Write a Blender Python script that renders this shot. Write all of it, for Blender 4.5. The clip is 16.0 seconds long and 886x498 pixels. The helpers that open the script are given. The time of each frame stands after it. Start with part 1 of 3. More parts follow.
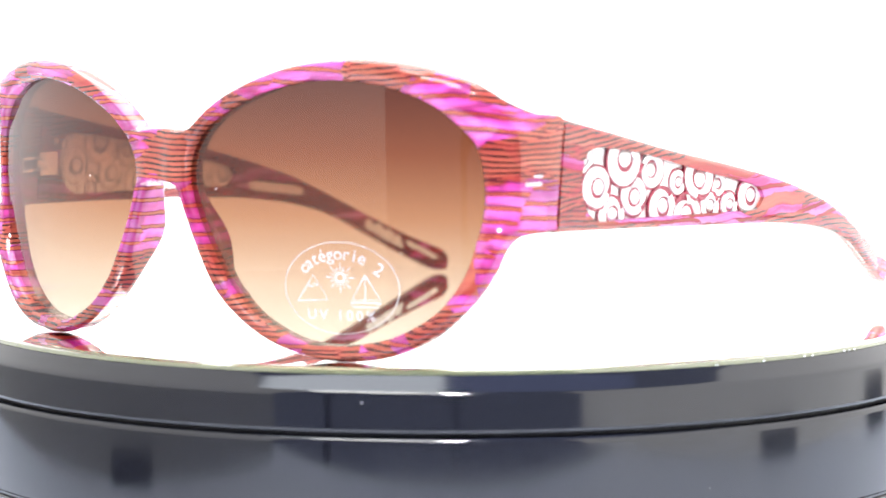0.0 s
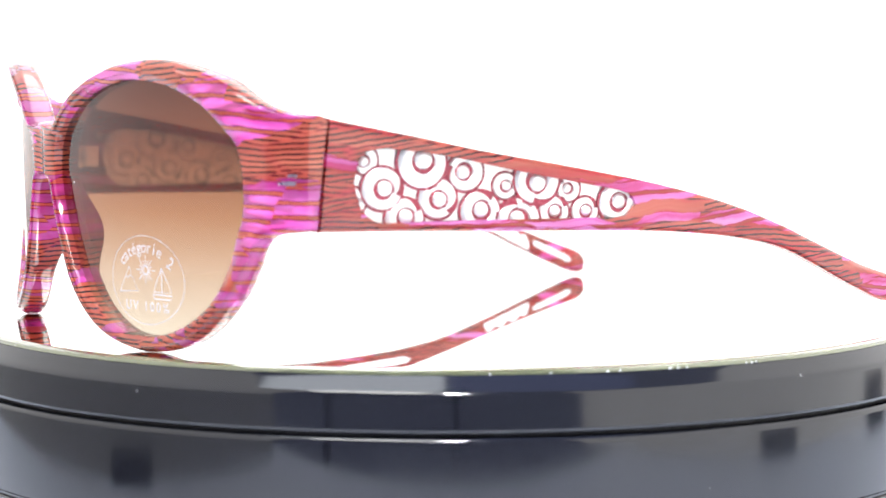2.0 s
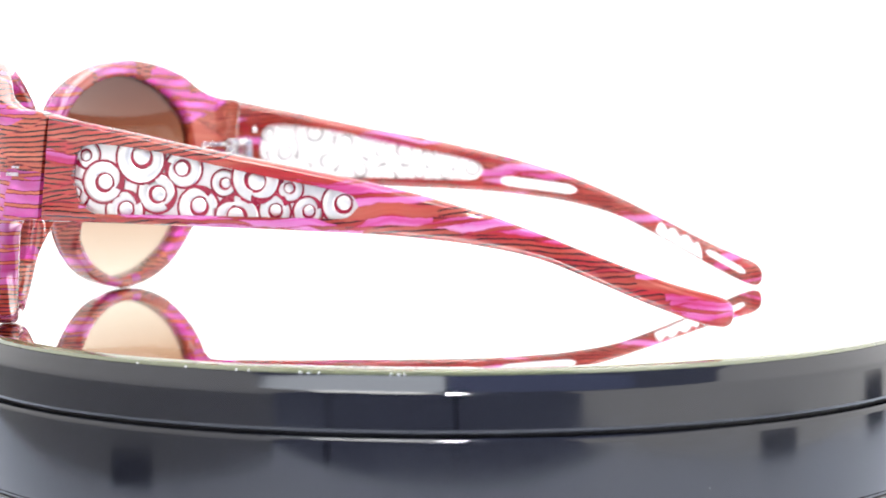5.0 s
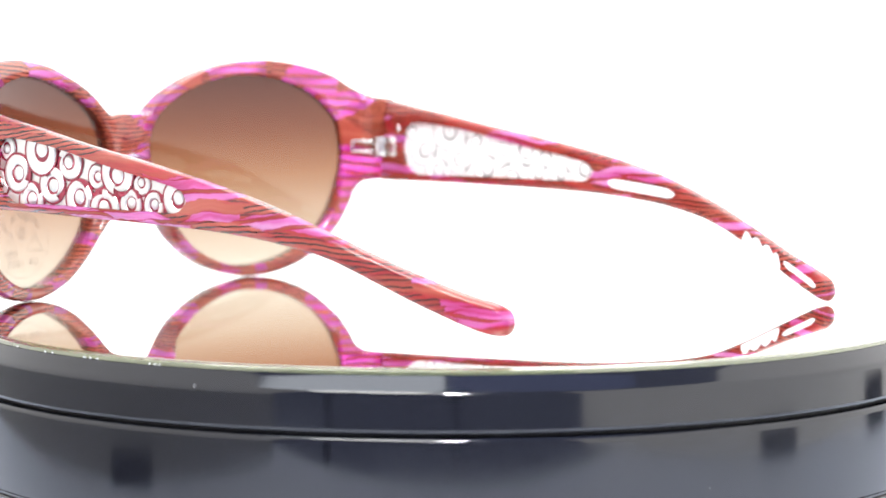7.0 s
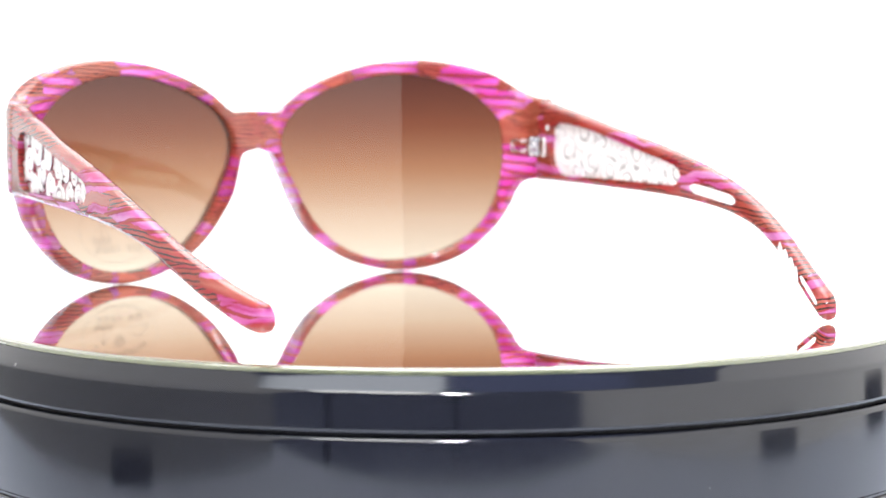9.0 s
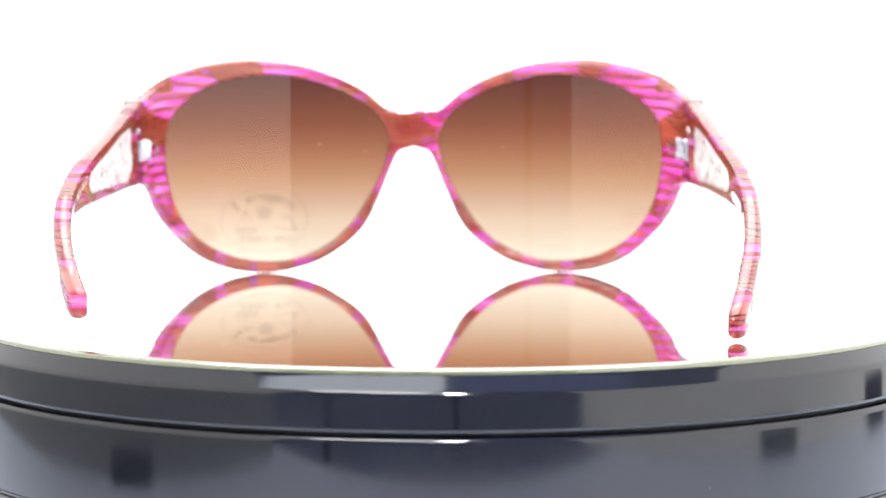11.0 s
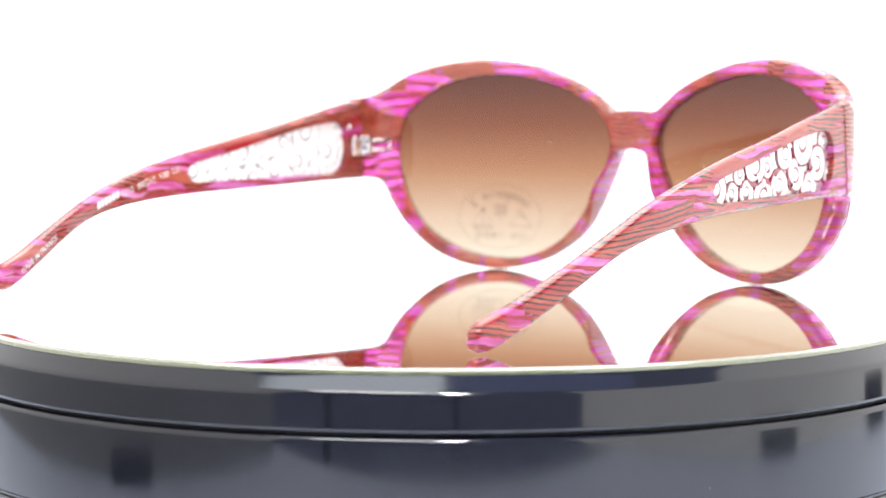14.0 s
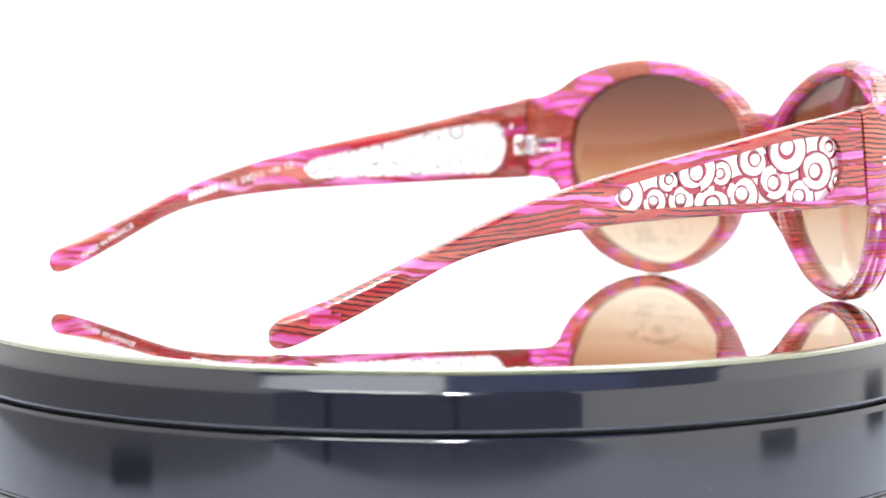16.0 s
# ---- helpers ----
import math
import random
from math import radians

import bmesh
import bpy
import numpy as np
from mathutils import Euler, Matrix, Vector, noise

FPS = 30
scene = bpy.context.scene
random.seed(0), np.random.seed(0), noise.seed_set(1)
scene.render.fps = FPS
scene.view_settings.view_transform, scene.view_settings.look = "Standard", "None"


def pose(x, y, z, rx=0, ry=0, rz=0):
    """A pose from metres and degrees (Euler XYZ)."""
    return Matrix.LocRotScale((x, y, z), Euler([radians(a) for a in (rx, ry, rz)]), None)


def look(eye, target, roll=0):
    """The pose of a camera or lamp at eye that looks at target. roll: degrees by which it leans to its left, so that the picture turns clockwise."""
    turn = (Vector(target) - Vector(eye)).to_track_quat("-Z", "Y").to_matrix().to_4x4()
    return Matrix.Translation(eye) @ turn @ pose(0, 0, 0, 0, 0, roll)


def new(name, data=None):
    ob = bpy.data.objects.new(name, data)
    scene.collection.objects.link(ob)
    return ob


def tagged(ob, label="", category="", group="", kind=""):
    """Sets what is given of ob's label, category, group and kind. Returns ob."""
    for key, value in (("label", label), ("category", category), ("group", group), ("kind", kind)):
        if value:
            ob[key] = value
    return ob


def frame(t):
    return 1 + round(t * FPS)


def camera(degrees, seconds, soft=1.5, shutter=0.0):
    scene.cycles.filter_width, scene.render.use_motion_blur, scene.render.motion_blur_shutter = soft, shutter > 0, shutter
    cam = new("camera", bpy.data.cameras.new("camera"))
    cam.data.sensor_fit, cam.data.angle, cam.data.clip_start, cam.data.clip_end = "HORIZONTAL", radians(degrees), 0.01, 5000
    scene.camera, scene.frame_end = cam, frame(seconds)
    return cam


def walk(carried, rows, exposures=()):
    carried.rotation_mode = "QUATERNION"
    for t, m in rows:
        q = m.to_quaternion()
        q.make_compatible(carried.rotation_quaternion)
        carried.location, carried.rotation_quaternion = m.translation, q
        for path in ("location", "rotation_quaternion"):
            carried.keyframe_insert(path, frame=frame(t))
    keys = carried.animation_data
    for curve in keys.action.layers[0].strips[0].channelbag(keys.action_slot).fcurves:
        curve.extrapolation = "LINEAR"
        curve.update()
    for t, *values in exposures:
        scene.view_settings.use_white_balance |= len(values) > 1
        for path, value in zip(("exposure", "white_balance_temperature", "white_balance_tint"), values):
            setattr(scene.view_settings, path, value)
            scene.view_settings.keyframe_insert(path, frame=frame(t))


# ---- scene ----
MM = 0.001

# ---- camera: stands still before the turntable, a little above its top ----
cam = camera(21.6, 16.0, soft=1.6)
cam.data.dof.use_dof = True
cam.data.dof.focus_distance = 0.466
cam.data.dof.aperture_fstop = 21.0
EYE = (0.0, -0.510, 0.0540)
STAND = look(EYE, (-0.0014, 0.4868, -0.0265), -0.10)
walk(cam, [(0, STAND), (16, STAND)], exposures=[(0, 0.32), (1.0, 0.16), (2.0, 0.06), (3.0, 0.02), (9.0, 0.02), (11.3, 0.12), (13.4, 0.10), (14.0, 0.04), (14.6, 0.04), (15.2, 0.12), (16, 0.12)])

# ---- light: a white light tent whose cloths glow by themselves, and two lamps over its open front ----
world = bpy.data.worlds.new("world")
scene.world = world
world.use_nodes = True
world.node_tree.nodes["Background"].inputs["Color"].default_value = (0.55, 0.61, 0.88, 1)
world.node_tree.nodes["Background"].inputs["Strength"].default_value = 0.62
scene.view_settings.exposure = 0.0


# ---- node helpers ----
class Nodes:
    """A small wrapper to write node materials in few lines."""

    def __init__(self, name):
        self.mat = bpy.data.materials.new(name)
        self.mat.use_nodes = True
        self.tree = self.mat.node_tree
        self.tree.nodes.clear()
        self.out = self.tree.nodes.new("ShaderNodeOutputMaterial")

    def add(self, kind, ins=None, **props):
        n = self.tree.nodes.new(kind)
        for k, v in props.items():
            setattr(n, k, v)
        for k, v in (ins or {}).items():
            self.put(n, k, v)
        return n

    def put(self, n, key, v):
        sock = n.inputs[key]
        if isinstance(v, bpy.types.NodeSocket):
            self.tree.links.new(v, sock)
        else:
            sock.default_value = v

    def math(self, op, a, b=0.0, clamp=False):
        return self.add("ShaderNodeMath", {0: a, 1: b}, operation=op, use_clamp=clamp).outputs[0]

    def ramp(self, fac, stops):
        n = self.add("ShaderNodeValToRGB", {"Fac": fac})
        els = n.color_ramp.elements
        while len(els) < len(stops):
            els.new(0.5)
        for e, (p, c) in zip(els, stops):
            e.position = p
            e.color = (*c, 1) if len(c) == 3 else c
        return n.outputs["Color"]

    def steps(self, fac, levels):
        """Steps of a value: (from where on, in mm of 160, level)."""
        n = self.add("ShaderNodeValToRGB", {"Fac": fac})
        n.color_ramp.interpolation = "CONSTANT"
        els = n.color_ramp.elements
        while len(els) < len(levels):
            els.new(0.5)
        for e, (p, v) in zip(els, levels):
            e.position = p / 160
            e.color = (v, v, v, 1)
        return n.outputs["Color"]

    def mix(self, fac, a, b):
        n = self.add("ShaderNodeMix", data_type="RGBA")
        self.put(n, 0, fac)
        self.put(n, 6, a)
        self.put(n, 7, b)
        return n.outputs[2]

    def end(self, shader):
        self.tree.links.new(shader, self.out.inputs["Surface"])
        return self.mat


def rgb(r, g, b):
    """Linear colour from 0 to 255 values."""
    f = lambda c: (c / 255 / 12.92) if c <= 10 else ((c / 255 + 0.055) / 1.055) ** 2.4
    return (f(r), f(g), f(b), 1)


def acetate(name, kind, lean, cells, pinks, oranges, patches=(), zones=(), lined=()):
    """Laminated acetate: orange sheets with thin dark wavy lines, patches of clear magenta with flame-like bands.

    kind "front": patches are given round each rim, in degrees from the outer corner, for either side, and the coordinates
    are those of the flat sheet before it was bent (attribute "flat"). kind "temple": patches are scattered, more or fewer along the length.
    """
    n = Nodes(name)
    front = kind == "front"
    co = n.add("ShaderNodeAttribute", attribute_name="flat").outputs["Vector"] if front else n.add("ShaderNodeTexCoord").outputs["Object"]
    # slow warp bends patches and lines, quick warp frays their edges
    slow = n.add("ShaderNodeTexNoise", {"Vector": co, "Scale": 75.0, "Detail": 1.0})
    quick = n.add("ShaderNodeTexNoise", {"Vector": co, "Scale": 420.0, "Detail": 2.0})

    def shifted(base, noise_node, amount):
        off = n.add("ShaderNodeVectorMath", {0: noise_node.outputs["Color"], 1: (0.5, 0.5, 0.5)}, operation="SUBTRACT")
        sc = n.add("ShaderNodeVectorMath", {0: off.outputs[0], "Scale": amount}, operation="SCALE")
        return n.add("ShaderNodeVectorMath", {0: base, 1: sc.outputs[0]}, operation="ADD").outputs[0]
    wob = shifted(shifted(co, slow, 0.006), quick, 0.0008)
    if not front:
        # the sheets are cut slantwise, so patches end in long points
        w = n.add("ShaderNodeSeparateXYZ", {0: wob})
        slant = n.math("ADD", w.outputs[1], n.math("MULTIPLY", w.outputs[2], 5.0))
        wob = n.add("ShaderNodeCombineXYZ", {0: w.outputs[0], 1: slant, 2: w.outputs[2]}).outputs[0]
    at = n.add("ShaderNodeVectorMath", {0: wob, 1: cells}, operation="MULTIPLY").outputs[0]
    cell = n.add("ShaderNodeTexVoronoi", {"Vector": at, "Scale": 1.0}, feature="F1")
    rnd = n.add("ShaderNodeSeparateColor", {0: cell.outputs["Color"]})
    place = n.add("ShaderNodeSeparateXYZ", {0: shifted(shifted(co, slow, 0.004), quick, 0.0012)})
    if front:
        across, up = place.outputs[0], place.outputs[2]
        out = n.math("SUBTRACT", n.math("ABSOLUTE", across), 0.036)
        turn = n.math("DIVIDE", n.math("ARCTAN2", n.math("SUBTRACT", up, 0.029), out), 2 * math.pi)
        turn = n.math("FRACT", n.math("ADD", turn, 1.0))
        # the patches are cut slantwise
        turn = n.math("ADD", turn, n.math("MULTIPLY", n.math("SUBTRACT", rnd.outputs[1], 0.5), 0.02))
        one, two = (n.steps(turn, [(0, 1.0)] + [(d / 360 * 160, v) for a0, a1 in spans for d, v in ((a0, 0.0), (a1, 1.0))]) for spans in patches)
        right = n.math("GREATER_THAN", across, 0.0)
        rim = n.mix(right, two, one)
        # endpieces: clear below, lined in the middle, a clear wedge above
        low = n.math("LESS_THAN", up, 0.0325)
        foot = n.math("ADD", n.math("MULTIPLY", n.math("SUBTRACT", out, 0.026), 0.45), 0.0385)
        wedge = n.math("MULTIPLY", n.math("GREATER_THAN", up, foot), n.math("LESS_THAN", up, 0.0465))
        lug = n.math("MAXIMUM", low, wedge)
        outer = n.math("GREATER_THAN", out, 0.0262)
        patch = n.add("ShaderNodeMix", {0: outer, 2: rim, 3: lug}).outputs[0]
        has_lines = n.math("LESS_THAN", rnd.outputs[2], 0.93)
    else:
        zone = n.math("ADD", place.outputs[1], n.math("MULTIPLY", n.math("SUBTRACT", rnd.outputs[1], 0.5), 0.022))
        patch = n.math("LESS_THAN", rnd.outputs[0], n.steps(n.math("DIVIDE", zone, 0.16), zones))
        has_lines = n.math("LESS_THAN", rnd.outputs[2], n.steps(n.math("DIVIDE", zone, 0.16), lined))
    # lines run along the sheet, each patch leaning its own way
    tilt = n.math("MULTIPLY", n.math("SUBTRACT", rnd.outputs[1], 0.5), lean)
    pos = n.add("ShaderNodeSeparateXYZ", {0: shifted(shifted(co, slow, 0.0018), quick, 0.0005)})
    along = pos.outputs[0] if front else pos.outputs[1]
    run = n.math("ADD", pos.outputs[2], n.math("MULTIPLY", along, tilt))
    thin = n.math("PINGPONG", n.math("MULTIPLY", run, 1000.0), 0.5)
    wide = n.math("PINGPONG", n.math("MULTIPLY", run, 400.0), 0.5)
    weight = n.math("MULTIPLY", quick.outputs["Fac"], 0.13)
    lines = n.ramp(n.math("ADD", thin, weight), [(0.0, (1, 1, 1)), (0.20, (1, 1, 1)), (0.27, (0, 0, 0)), (1.0, (0, 0, 0))])
    bands = n.ramp(n.math("ADD", wide, weight), [(0.0, (1, 1, 1)), (0.23, (1, 1, 1)), (0.255, (0, 0, 0)), (1.0, (0, 0, 0))])
    core = n.ramp(n.math("ADD", wide, weight), [(0.0, (1, 1, 1)), (0.15, (1, 1, 1)), (0.175, (0, 0, 0)), (1.0, (0, 0, 0))])
    streak = n.add("ShaderNodeVectorMath", {0: at, 1: (0.5, 0.5, 1.6)}, operation="MULTIPLY").outputs[0]
    tone = n.add("ShaderNodeTexNoise", {"Vector": streak, "Scale": 0.9, "Detail": 4.0})
    orange = n.ramp(tone.outputs["Fac"], [(0.32, rgb(*oranges[0])[:3]), (0.52, rgb(*oranges[1])[:3]), (0.72, rgb(*oranges[2])[:3])])
    pink = n.ramp(tone.outputs["Fac"], [(0.34, rgb(*pinks[0])[:3]), (0.50, rgb(*pinks[1])[:3]), (0.68, rgb(*pinks[2])[:3])])
    striped = n.mix(n.math("MULTIPLY", lines, has_lines), orange, rgb(58, 16, 18))
    banded = n.mix(bands, pink, rgb(104, 12, 46) if front else rgb(176, 40, 84))
    banded = n.mix(core, banded, orange)
    colour = n.mix(patch, striped, banded)
    # crimson laminate edge between patches
    edge = n.add("ShaderNodeTexVoronoi", {"Vector": at, "Scale": 1.0}, feature="DISTANCE_TO_EDGE")
    seam = n.ramp(edge.outputs["Distance"], [(0.0, (1, 1, 1)), (0.06, (0, 0, 0)), (1.0, (0, 0, 0))])
    colour = n.mix(n.math("MULTIPLY", seam, 0.15 if front else 0.4), colour, rgb(184, 30, 60))
    scuff = n.add("ShaderNodeTexNoise", {"Vector": co, "Scale": 1500.0, "Detail": 2.0})
    bump = n.add("ShaderNodeBump", {"Height": scuff.outputs["Fac"], "Strength": 0.012, "Distance": 0.0002}).outputs[0]
    rough = n.ramp(scuff.outputs["Fac"], [(0.3, (0.05, 0.05, 0.05)), (0.8, (0.13, 0.13, 0.13))])
    # clear sheet lets light through, the lined one less
    through_clear = n.math("MULTIPLY", n.math("MULTIPLY", patch, n.math("SUBTRACT", 1.0, bands)), 0.72 if front else 0.0)
    p = n.add("ShaderNodeBsdfPrincipled", {"Base Color": colour, "Roughness": rough, "IOR": 1.49, "Normal": bump, "Transmission Weight": through_clear,
                                           "Coat Weight": 1.0, "Coat Roughness": 0.02})
    t = n.add("ShaderNodeBsdfTranslucent", {"Color": colour})
    m = n.add("ShaderNodeMixShader", {0: n.math("SUBTRACT", 0.34, n.math("MULTIPLY", through_clear, 0.2)) if front else n.math("ADD", n.math("MULTIPLY", patch, 0.25), 0.30), 1: p.outputs[0], 2: t.outputs[0]})
    return n.end(m.outputs[0])


def lens_material():
    """Brown gradient tint, dark at the top and nearly clear at the bottom."""
    n = Nodes("gradient_lens")
    co = n.add("ShaderNodeTexCoord").outputs["Object"]
    z = n.add("ShaderNodeSeparateXYZ", {0: co}).outputs[2]
    f = n.math("DIVIDE", z, 0.052)
    tint = n.ramp(f, [(0.05, (0.70, 0.655, 0.592)), (0.26, (0.628, 0.54, 0.462)), (0.50, (0.508, 0.355, 0.258)), (0.72, (0.374, 0.215, 0.15)), (0.97, (0.25, 0.138, 0.112))])
    clear = n.add("ShaderNodeBsdfTransparent", {"Color": tint})
    gloss = n.add("ShaderNodeBsdfGlossy", {"Color": (1, 1, 1, 1), "Roughness": 0.02})
    face = n.add("ShaderNodeLayerWeight", {"Blend": 0.5}).outputs["Facing"]
    fr = n.math("ADD", n.math("MULTIPLY", n.math("POWER", face, 4.5), 0.75), 0.031)
    m = n.add("ShaderNodeMixShader", {0: fr, 1: clear.outputs[0], 2: gloss.outputs[0]})
    # a few specks of dust
    v = n.add("ShaderNodeTexVoronoi", {"Vector": co, "Scale": 170.0}, feature="F1")
    pick = n.add("ShaderNodeSeparateColor", {0: v.outputs["Color"]}).outputs[0]
    dot = n.math("MULTIPLY", n.math("LESS_THAN", v.outputs["Distance"], 0.035), n.math("LESS_THAN", pick, 0.3))
    dust = n.add("ShaderNodeBsdfDiffuse", {"Color": (0.8, 0.75, 0.72, 1)})
    m = n.add("ShaderNodeMixShader", {0: n.math("MULTIPLY", dot, 0.7), 1: m.outputs[0], 2: dust.outputs[0]})
    return n.end(m.outputs[0])


def plain(name, colour, rough=0.5, metal=0.0, grain=400.0, amount=0.15, bump=0.05, spec=0.5, coat=0.0):
    """A plain surface with variation at two scales and fine relief."""
    n = Nodes(name)
    co = n.add("ShaderNodeTexCoord").outputs["Object"]
    fine = n.add("ShaderNodeTexNoise", {"Vector": co, "Scale": grain, "Detail": 4.0})
    broad = n.add("ShaderNodeTexNoise", {"Vector": co, "Scale": grain / 12, "Detail": 2.0})
    both = n.math("ADD", n.math("MULTIPLY", fine.outputs["Fac"], 0.5), n.math("MULTIPLY", broad.outputs["Fac"], 0.5))
    lo = tuple(c * (1 - amount) for c in colour[:3])
    hi = tuple(min(1, c * (1 + amount)) for c in colour[:3])
    col = n.ramp(both, [(0.3, lo), (0.7, hi)])
    r = n.ramp(both, [(0.3, (rough * 0.8,) * 3), (0.7, (min(1, rough * 1.2),) * 3)])
    b = n.add("ShaderNodeBump", {"Height": fine.outputs["Fac"], "Strength": bump, "Distance": 0.0003}).outputs[0]
    p = n.add("ShaderNodeBsdfPrincipled", {"Base Color": col, "Roughness": r, "Metallic": metal, "Normal": b,
                                           "Specular IOR Level": spec, "Coat Weight": coat, "Coat Roughness": 0.03})
    return n.end(p.outputs[0])


def glow(name, colour, strength):
    n = Nodes(name)
    e = n.add("ShaderNodeEmission", {"Color": colour, "Strength": strength})
    return n.end(e.outputs[0])


def glow_cloth(name, strength, foot=1.0):
    """White diffusion cloth whose own glow stands in for lamps outside; foot: the share of glow left at its lower hem.
    """
    n = Nodes(name)
    co = n.add("ShaderNodeTexCoord").outputs["Object"]
    soft = n.add("ShaderNodeTexNoise", {"Vector": co, "Scale": 3.0, "Detail": 2.0})
    col = n.ramp(soft.outputs["Fac"], [(0.3, (1.0, 0.985, 0.965)), (0.7, (1.0, 1.0, 1.0))])
    # shade painted by height: the glow fades towards the hem
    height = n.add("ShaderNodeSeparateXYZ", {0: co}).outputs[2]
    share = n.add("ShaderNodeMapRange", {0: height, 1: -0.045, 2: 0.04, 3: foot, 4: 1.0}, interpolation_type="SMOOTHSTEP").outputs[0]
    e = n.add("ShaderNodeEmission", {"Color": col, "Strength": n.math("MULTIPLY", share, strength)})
    d = n.add("ShaderNodeBsdfDiffuse", {"Color": (0.1, 0.1, 0.1, 1)})
    s = n.add("ShaderNodeAddShader", {0: e.outputs[0], 1: d.outputs[0]})
    return n.end(s.outputs[0])


def black_plastic():
    """Glossy black plastic with dust specks and hairline scratches."""
    n = Nodes("glossy_black_plastic")
    co = n.add("ShaderNodeTexCoord").outputs["Object"]
    v = n.add("ShaderNodeTexVoronoi", {"Vector": co, "Scale": 130.0}, feature="F1")
    pick = n.add("ShaderNodeSeparateColor", {0: v.outputs["Color"]}).outputs[0]
    dot = n.math("MULTIPLY", n.math("LESS_THAN", v.outputs["Distance"], 0.04), n.math("LESS_THAN", pick, 0.3))
    smear = n.add("ShaderNodeTexNoise", {"Vector": co, "Scale": 45.0, "Detail": 5.0})
    col = n.mix(n.math("MULTIPLY", dot, 0.35), (0.0065, 0.007, 0.0105, 1), (0.5, 0.5, 0.5, 1))
    r = n.ramp(smear.outputs["Fac"], [(0.35, (0.06,) * 3), (0.75, (0.14,) * 3)])
    p = n.add("ShaderNodeBsdfPrincipled", {"Base Color": col, "Roughness": r, "IOR": 1.55})
    return n.end(p.outputs[0])


def mirror_material():
    n = Nodes("mirror_glass")
    co = n.add("ShaderNodeTexCoord").outputs["Object"]
    v = n.add("ShaderNodeTexNoise", {"Vector": co, "Scale": 30.0, "Detail": 3.0})
    col = n.ramp(v.outputs["Fac"], [(0.3, (0.93, 0.95, 0.925)), (0.7, (0.955, 0.965, 0.95))])
    p = n.add("ShaderNodeBsdfPrincipled", {"Base Color": col, "Metallic": 1.0, "Roughness": 0.012})
    return n.end(p.outputs[0])


def etched_material():
    """White etched print on a lens, half see-through."""
    n = Nodes("etched_print")
    d = n.add("ShaderNodeBsdfDiffuse", {"Color": (0.62, 0.60, 0.64, 1)})
    t = n.add("ShaderNodeBsdfTransparent", {"Color": (0.9, 0.9, 0.9, 1)})
    m = n.add("ShaderNodeMixShader", {0: 0.76, 1: t.outputs[0], 2: d.outputs[0]})
    return n.end(m.outputs[0])


# lined stretches round each rim, in degrees from the outer corner, the rest is clear magenta
LINED = (((3, 18), (50, 82), (129, 139), (151, 175), (199, 214), (219, 250), (260, 281), (285, 297), (303, 317), (326, 345)),
         ((3, 14), (60, 72), (115, 134), (165, 174), (203, 225), (238, 250), (262, 276), (284, 306), (334, 342)))
ACETATE_FRONT = acetate("striped_magenta_acetate", "front", 0.22, (75.0, 75.0, 170.0),
                        ((204, 48, 138), (230, 92, 196), (240, 136, 220)), ((162, 50, 48), (176, 82, 60), (194, 106, 82)), patches=LINED)
ACETATE_TEMPLE = acetate("striped_coral_acetate", "temple", 0.35, (40.0, 44.0, 360.0),
                         ((200, 64, 124), (220, 120, 196), (232, 172, 222)), ((168, 36, 42), (166, 68, 54), (182, 98, 80)),
                         zones=((0, 0.08), (35, 0.30), (82, 0.50), (101, 0.08), (134, 0.50)), lined=((0, 0.97), (38, 0.45), (90, 0.98), (141, 0.6)))
LENS = lens_material()
ETCH = etched_material()
SILVER = plain("pearly_silver", (0.74, 0.725, 0.70), 0.36, 0.78, 900, 0.10, 0.10, coat=0.2)
DULL_STEEL = plain("hinge_tab_steel", (0.55, 0.50, 0.56), 0.3, 1.0, 900, 0.2, 0.08)
# paler copy of the silver, with the inner face's glare in its colour
GLARE_SILVER = plain("satin_glare_silver", (0.92, 0.92, 0.905), 0.32, 0.35, 900, 0.03, 0.03, coat=0.3)
# greyer silver that carries the shade round the pressed scrolls
SHADED_SILVER = plain("shade_grey_silver", (0.33, 0.32, 0.315), 0.4, 0.1, 900, 0.1, 0.05)
DUST = plain("pale_dust", (0.75, 0.75, 0.73), 0.8, 0.0, 900, 0.08, 0.1)
STEEL = plain("hinge_steel", (0.90, 0.90, 0.90), 0.2, 1.0, 900, 0.06, 0.04)
MAROON = plain("maroon_enamel", rgb(128, 18, 44), 0.25, 0.0, 700, 0.2, 0.03, coat=0.3)
PRINT = plain("white_print", (0.85, 0.85, 0.85), 0.5, 0.0, 900, 0.04, 0.02)
BLACK = black_plastic()
GROOVE = plain("dull_black_plastic", (0.006, 0.006, 0.007), 0.6, 0.0, 500, 0.2, 0.05)
MIRROR = mirror_material()
GLASS_EDGE = plain("ground_glass_edge", (0.12, 0.13, 0.065), 0.14, 0.0, 600, 0.12, 0.05, spec=0.9, coat=1.0)
# each cloth emits at its own strength, set to shape light and reflections
CLOTH = glow_cloth("white_glow_cloth", 1.9)
TOP_CLOTH = glow_cloth("top_glow_cloth", 5.3)
SIDE_CLOTH = glow_cloth("side_glow_cloth", 2.1)
# west glow set dimmer, dark at the foot, to keep the platter's left dark
WEST_CLOTH = glow_cloth("dim_glow_cloth", 1.45, 0.30)
# added glowing panels that brighten the platter's chamfer and the sheet
GLOW_PANEL = glow("bright_glow_panel", (0.86, 0.92, 1.0, 1), 6.5)
BLUE_GLOW_PANEL = glow("bluish_glow_panel", (0.40, 0.48, 0.90, 1), 1.5)
